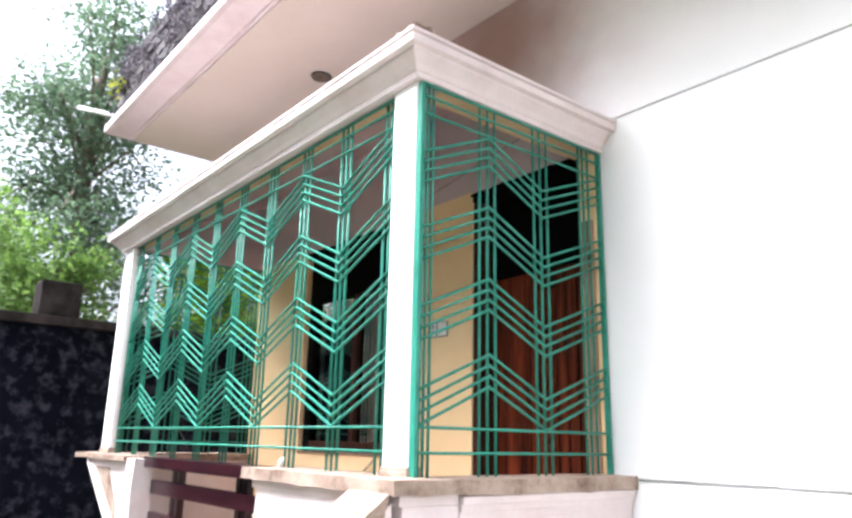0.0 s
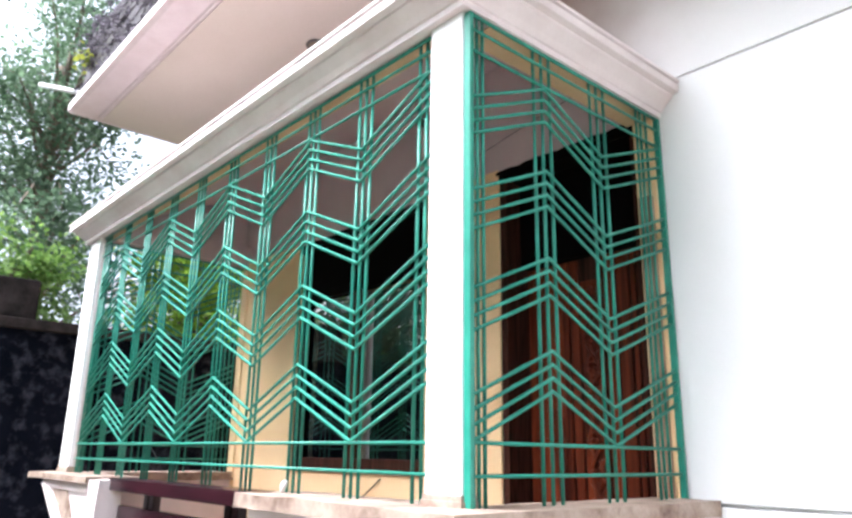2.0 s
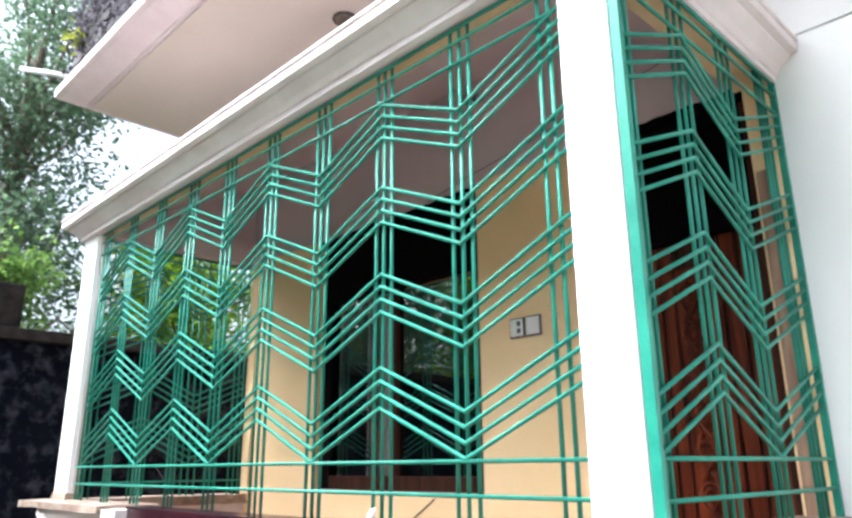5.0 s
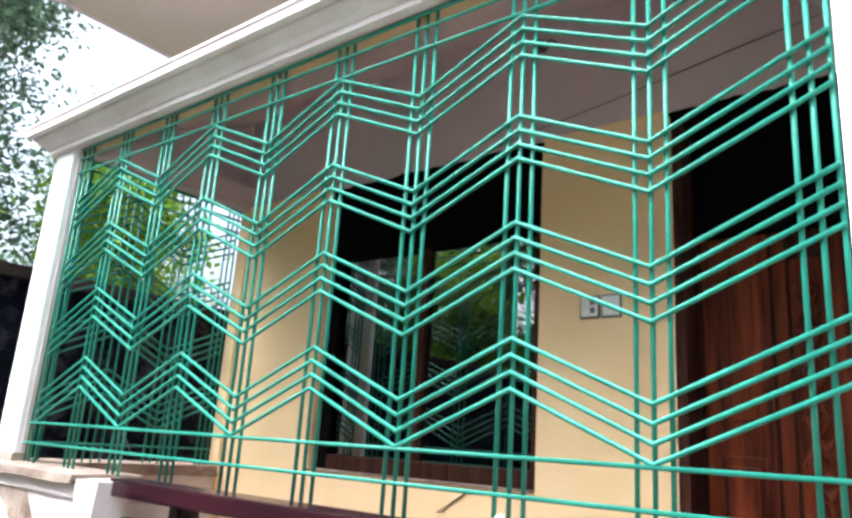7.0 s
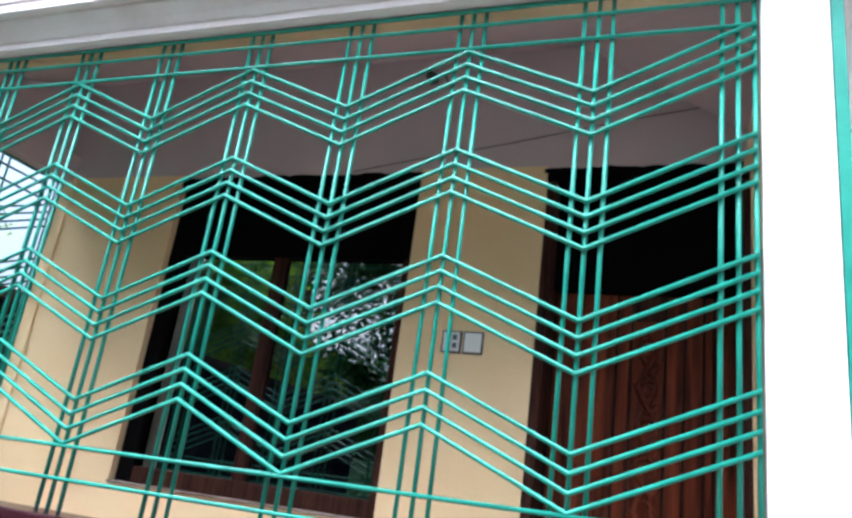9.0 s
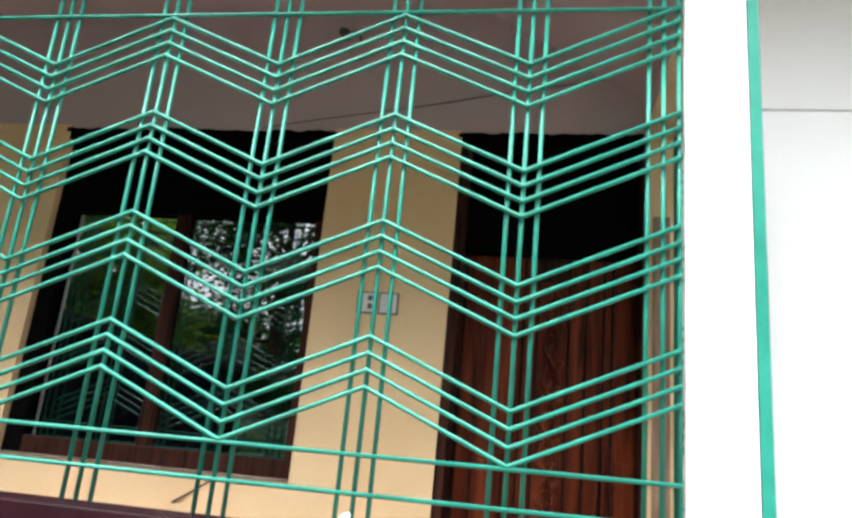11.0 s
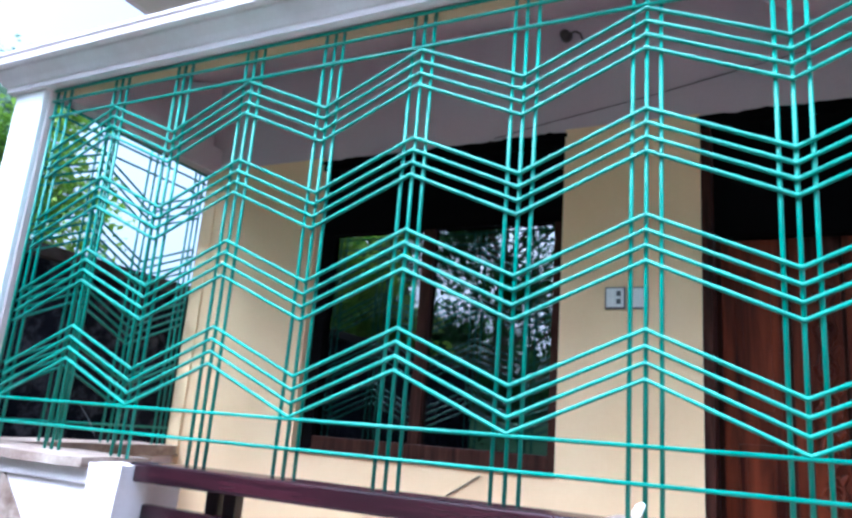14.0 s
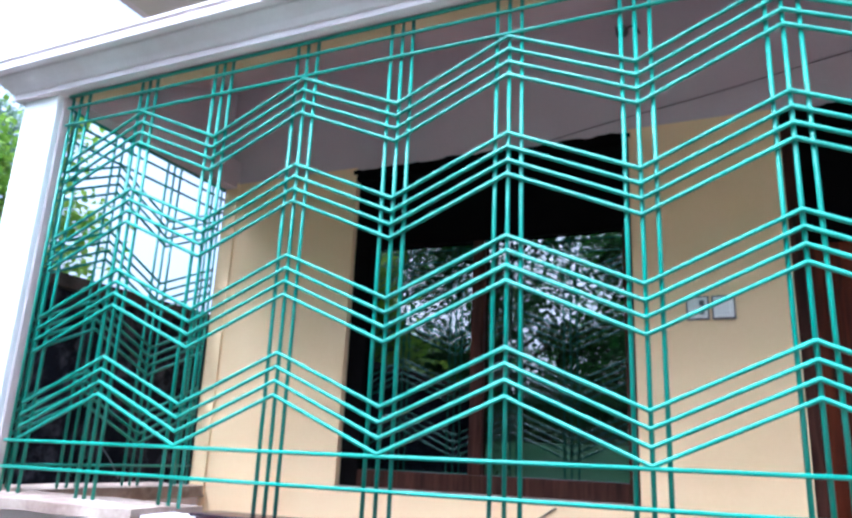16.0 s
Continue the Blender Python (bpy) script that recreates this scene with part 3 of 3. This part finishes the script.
for k in range(9):
    for rad, thick in ((0.040, 0.008), (0.020, 0.007)):
        pts = [(0.52 + rad * math.cos(a), 1.268 - 0.003 * math.sin(a), 1.06 + 0.172 * k + 1.25 * rad * math.sin(a)) for a in (0.4488 * j for j in range(15))]
        part("carved_rosette", tube(pts, thick, 6), M_DOOR, leaf, smooth=True)
for k in range(17):
    z = 1.03 + 0.088 * k
    sgn = 1 if k % 2 else -1
    bm = bmesh.new()
    bmesh.ops.create_uvsphere(bm, u_segments=8, v_segments=5, radius=1.0, matrix=pose(0.52 + sgn * 0.03, 1.27, z, 0, 35 * sgn, 0) @ Matrix.Diagonal((0.018, 0.010, 0.038, 1)))
    part("carved_leaf", bm, M_DOOR, leaf, smooth=True)
leaf.location.y = 0.122


def ragged_edge(x0, x1, z, seed, parent, label):
    """A torn strip of dark plaster along the head of an opening."""
    rnd = random.Random(seed)
    n = int((x1 - x0) / 0.03)
    xs = [x0 + (x1 - x0) * k / n for k in range(n + 1)]
    tops = [z + 0.004 + 0.022 * abs(noise.noise(Vector((x * 5, seed, 0)))) + rnd.uniform(0, 0.008) for x in xs]
    bm = bmesh.new()
    rows = [[bm.verts.new((x, y, zz)) for x, zz in zip(xs, zs)] for y, zs in ((1.2262, [z - 0.012] * (n + 1)), (1.2262, tops), (1.2298, tops), (1.2298, [z - 0.012] * (n + 1)))]
    for a, b in zip(rows, rows[1:] + rows[:1]):
        for k in range(n):
            bm.faces.new((a[k], a[k + 1], b[k + 1], b[k]))
    for k in (0, n):
        bm.faces.new([row[k] for row in rows])
    return part("ragged_edge", bm, M_BLACK, parent, label)


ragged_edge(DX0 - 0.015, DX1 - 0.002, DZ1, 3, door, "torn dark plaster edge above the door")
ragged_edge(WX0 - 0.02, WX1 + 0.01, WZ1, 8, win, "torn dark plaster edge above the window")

# ---- small fittings on the porch wall ----
def switch_plate(x, label):
    s = empty("switch_plate", label, "switch", "porch switches", (x, 1.23, 2.389))
    part("back_box", box(-0.047, 0.047, -0.012, 0.0, -0.052, 0.052, 0.003), M_GREY, s)
    return part("face", box(-0.040, 0.040, -0.018, -0.010, -0.045, 0.045, 0.003), M_PLASTIC, s)


sw = switch_plate(-0.343, "white switch plate with small rockers in a grey box")
for dx in (-0.018, 0.018):
    for dz in (-0.018, 0.02):
        part("rocker", box(dx - 0.010, dx + 0.010, -0.023, -0.016, dz - 0.012, dz + 0.012, 0.002), M_GREY if dx > 0 else M_PLASTIC, sw)
sw = switch_plate(-0.239, "white socket plate in a dark grey box")
part("socket_face", box(-0.026, 0.026, -0.021, -0.016, -0.028, 0.028, 0.003), M_PLASTIC, sw)

hook = empty("lamp_holder", "small dark bulb holder with bare wire on the wall", "lamp", location=(-0.62, 1.233, 3.815))
part("socket", tube([(0, 0.0, 0), (0, -0.03, -0.003), (0, -0.06, -0.012)], [0.032, 0.028, 0.024], 12), M_DARK, hook, smooth=True)
part("wire", tube([(0.02, -0.01, 0.012), (0.05, -0.02, 0.016), (0.075, -0.014, 0.0), (0.085, -0.004, -0.03)], 0.005, 6), M_DARK, hook, smooth=True)
tagged(mesh("cable", tube([(-1.0 + 0.17 * k, 1.226, 3.275 + 0.028 * k + 0.004 * math.sin(k)) for k in range(12)], 0.0022, 5), M_DARK), "thin dark cable stapled across the upper wall", "cable")
tagged(mesh("cord", tube([(-1.14, 1.222, 1.42), (-1.06, 1.222, 1.47), (-0.97, 1.222, 1.53)], 0.004, 5), M_DARK), "short dark cord hanging below the window", "cord")
tagged(mesh("wire", tube([(-2.985, 0.53, 1.73), (-2.98, 0.56, 1.69), (-2.95, 0.585, 1.64), (-2.90, 0.60, 1.56)], 0.0025, 5), M_GREY), "thin grey wire end hanging by the far grille", "wire")
tie = bmesh.new()
add_tube(tie, [(-0.02, -0.03, 1.522), (-0.015, -0.032, 1.54), (-0.006, -0.03, 1.558), (0.004, -0.027, 1.567)], [0.010, 0.014, 0.012, 0.006], 8)
tagged(mesh("plastic_scrap", tie, M_PLASTIC, smooth=True), "crumpled scrap of white plastic on the ledge", "scrap")

# ---- compound wall ----
bm = box(-4.45, -4.15, -6.0, 14.0, 0, 2.66)
bmesh.ops.subdivide_edges(bm, edges=[e for e in bm.edges if abs(e.verts[0].co.y - e.verts[1].co.y) > 5], cuts=40)
for v in bm.verts:
    v.co += noise.noise_vector(v.co * 1.7) * 0.012
structure("wall_compound", bm, M_DARKWALL, "tall compound wall blackened by dampness and mould", "wall")
bm = box(-4.50, -4.08, -6.0, 14.0, 2.66, 2.75, 0.01)
structure("trim_wall_coping", bm, M_COPING, "dark projecting coping on the compound wall", "trim")
blk = box(-4.46, -4.14, -0.49, -0.12, 2.748, 3.10, 0.02)
tagged(mesh("coping_block", blk, M_COPING), "dark weathered block standing on the compound wall", "block")

# ---- roof parapet of mossy tiles ----
structure("wall_roof_band", box(-3.77, 12.0, -0.10, 0.10, 4.69, 5.36), M_MOSS, "dark mossy band along the roof edge", "wall")
band = bpy.data.objects["wall_roof_band"]
tb = bmesh.new()
add_box(tb, -0.101, 0.101, -0.010, 0.010, -0.082, 0.082, 0.004)
tile_mesh = bpy.data.meshes.new("roof_tile")
tb.to_mesh(tile_mesh)
tb.free()
tile_mesh.materials.append(M_MOSS)
rnd = random.Random(4)
for row in range(5):
    for k in range(34):
        o = new("roof_tile", tile_mesh)
        o.parent = band
        o.matrix_local = pose(-3.71 + 0.2 * k + 0.1 * (row % 2) + rnd.uniform(-0.01, 0.01), -0.125 + 0.004 * row + rnd.uniform(-0.008, 0.008), 4.77 + 0.132 * row, -7 + rnd.uniform(-3, 3), rnd.uniform(-4, 4), rnd.uniform(-2, 2))

pipe = empty("drain_pipe", "short white rain spout sticking out of the roof edge", "pipe", location=(-3.75, 0.05, 4.74))
part("spout", tube([(0.15, -0.19, -0.05), (-0.1, -0.28, 0.06), (-0.5, -0.43, 0.22)], 0.022, 10), M_PIPE, pipe, smooth=True)


light = empty("ceiling_light", "round brown recessed light in the roof underside", "light", location=(-1.35, 0.815, 4.56))
part("ring", tube([(0.075 * math.cos(a), 0.075 * math.sin(a), -0.004) for a in (0.2618 * k for k in range(25))], 0.012, 6), M_DARK, light, smooth=True)
part("recess", tube([(0, 0, -0.002), (0, 0, -0.02)], [0.075, 0.06], 20), M_BARK, light, "dull brown lamp cover")

# ---- trees ----
def leaves(bm, centre, spread, count, size, rnd, droop=0.3):
    for _ in range(count):
        d = Vector((rnd.gauss(0, 1), rnd.gauss(0, 1), rnd.gauss(0, 0.8)))
        p = Vector(centre) + d * spread * 0.5
        q = Euler((rnd.uniform(-1, 1) + droop, rnd.uniform(-1, 1), rnd.uniform(0, 6.28))).to_matrix()
        s = size * rnd.uniform(0.6, 1.3)
        w = s * 0.32
        c = [Vector((0, 0, 0)), Vector((w, s * 0.5, 0.06 * s)), Vector((0, s, -0.1 * s)), Vector((-w, s * 0.5, 0.06 * s))]
        v = [bm.verts.new(p + q @ a) for a in c]
        bm.faces.new((v[0], v[1], v[2]))
        bm.faces.new((v[0], v[2], v[3]))


def tree(x, y, height, width, seed, label, leaf=M_LEAF, clumps=90, per=110, size=0.13, low=0.35):
    rnd = random.Random(seed)
    t = empty("tree", label, "tree", "yard trees", (x, y, 0))
    bm = bmesh.new()
    top = Vector((rnd.uniform(-0.3, 0.3), rnd.uniform(-0.3, 0.3), height * 0.85))
    trunk = [top * f + Vector((0.12 * math.sin(4 * f + seed), 0.1 * math.cos(3 * f), 0)) for f in (0, 0.2, 0.4, 0.6, 0.8, 1)]
    add_tube(bm, trunk, [width * 0.05 * (1 - 0.8 * f) + 0.02 for f in (0, 0.2, 0.4, 0.6, 0.8, 1)], 8)
    tips = []
    for k in range(clumps // 3):
        f = rnd.uniform(low, 1.0)
        base = top * f
        a = rnd.uniform(0, 6.28)
        reach = width * 0.5 * rnd.uniform(0.45, 1.0) * (1.15 - abs(f - 0.55))
        tip = base + Vector((math.cos(a) * reach, math.sin(a) * reach, rnd.uniform(-0.05, 0.22) * height))
        mid = base.lerp(tip, 0.55) + Vector((0, 0, 0.06 * height))
        add_tube(bm, [base, mid, tip], [0.035 * width * 0.3, 0.02 * width * 0.3, 0.006], 5)
        tips += [tip, base.lerp(tip, 0.7) + Vector((0, 0, rnd.uniform(-0.3, 0.4))), mid + Vector((rnd.uniform(-0.5, 0.5), rnd.uniform(-0.5, 0.5), rnd.uniform(0, 0.5)))]
    part("trunk", bm, M_BARK, t, smooth=True)
    bm = bmesh.new()
    for c in tips:
        leaves(bm, c, width * rnd.uniform(0.10, 0.2), int(per * rnd.uniform(0.5, 1.3)), size, rnd)
    tagged(part("crown", bm, leaf, t, "uneven leafy crown with gaps"), kind="stuff")
    return t


bm = bmesh.new()
rnd = random.Random(31)
for _ in range(420):
    leaves(bm, (rnd.uniform(-3.80, 0.6), -0.15, rnd.uniform(4.70, 5.40)), rnd.uniform(0.03, 0.09), 12, 0.035, rnd, 0.8)
tagged(part("moss", bm, M_MOSSY, band, "dark dry moss tufts over the tiles"), kind="stuff")
weed = empty("roof_weed", "small yellow-green weed growing on the mossy roof edge", "plant", location=(-3.53, -0.13, 4.92))
part("stem", tube([(0, 0, -0.06), (0.01, -0.02, 0.05), (0.0, -0.03, 0.12)], 0.006, 5), M_BARK, weed)
bm = bmesh.new()
leaves(bm, (0, -0.04, 0.06), 0.12, 40, 0.07, random.Random(9))
tagged(part("leaf_tuft", bm, M_WEED, weed), kind="stuff")
tree(-8.6, 0.75, 8.8, 3.4, 3, "tall dark-leaved tree behind the compound wall", clumps=140, per=165, size=0.095)
tree(-12.0, 4.6, 7.6, 3.2, 8, "tall grey-green tree far behind the compound wall", clumps=110, per=120, size=0.11)
tree(-7.6, 2.6, 4.9, 2.4, 5, "bright green leafy tree behind the compound wall", M_LEAFY, clumps=80, per=170, size=0.10, low=0.45)
tree(-7.0, -0.4, 4.3, 2.4, 6, "bushy green tree behind the compound wall", M_LEAFM, clumps=70, per=170, size=0.09, low=0.4)
tree(-7.0, -8.5, 6.5, 4.5, 11, "leafy yard tree facing the house", M_LEAFD, clumps=84, per=150, size=0.14, low=0.25)
tree(-2.0, -11.0, 7.0, 5.0, 12, "leafy yard tree facing the house", M_LEAFD, clumps=90, per=150, size=0.15, low=0.25)
tree(2.5, -9.5, 6.0, 4.0, 13, "leafy yard tree facing the house", M_LEAFD, clumps=84, per=150, size=0.14, low=0.25)
tree(-4.6, -9.0, 7.5, 5.0, 21, "leafy green yard tree facing the house", M_LEAFD, clumps=80, per=170, size=0.14, low=0.3)
tree(-6.2, -6.0, 5.0, 2.8, 14, "bright green shrub tree facing the house", M_LEAFY, clumps=60, per=110, size=0.15, low=0.5)
for tx, ty, th, tw, sd in ((0.2, -8.4, 7.0, 4.6, 22), (-0.9, -12.5, 9.0, 6.0, 23), (-9.5, -9.5, 8.0, 5.5, 24), (5.0, -9.0, 7.0, 4.6, 25)):
    tree(tx, ty, th, tw, sd, "leafy yard tree facing the house", M_LEAFD, clumps=75, per=150, size=0.15, low=0.3)
tree(-7.8, -3.6, 7.0, 3.4, 26, "tall grey-green tree behind the compound wall", M_LEAF, clumps=90, per=150, size=0.10)
tree(-9.5, -5.6, 8.0, 4.6, 27, "tall green tree behind the compound wall", M_LEAFM, clumps=90, per=150, size=0.12, low=0.25)
structure("wall_yard", box(-12.0, 14.0, -7.2, -7.0, 0, 2.0), M_HAZE, "mossy plastered yard wall facing the house", "wall")
for k in range(7):
    tree(-13.4 + 2.05 * k, -8.3 - 0.5 * (k % 2), 3.5 + 0.25 * math.sin(2.3 * k), 3.4, 40 + k, "dense dark shrub behind the mossy yard wall", M_LEAFD, clumps=84, per=120, size=0.14, low=0.12)
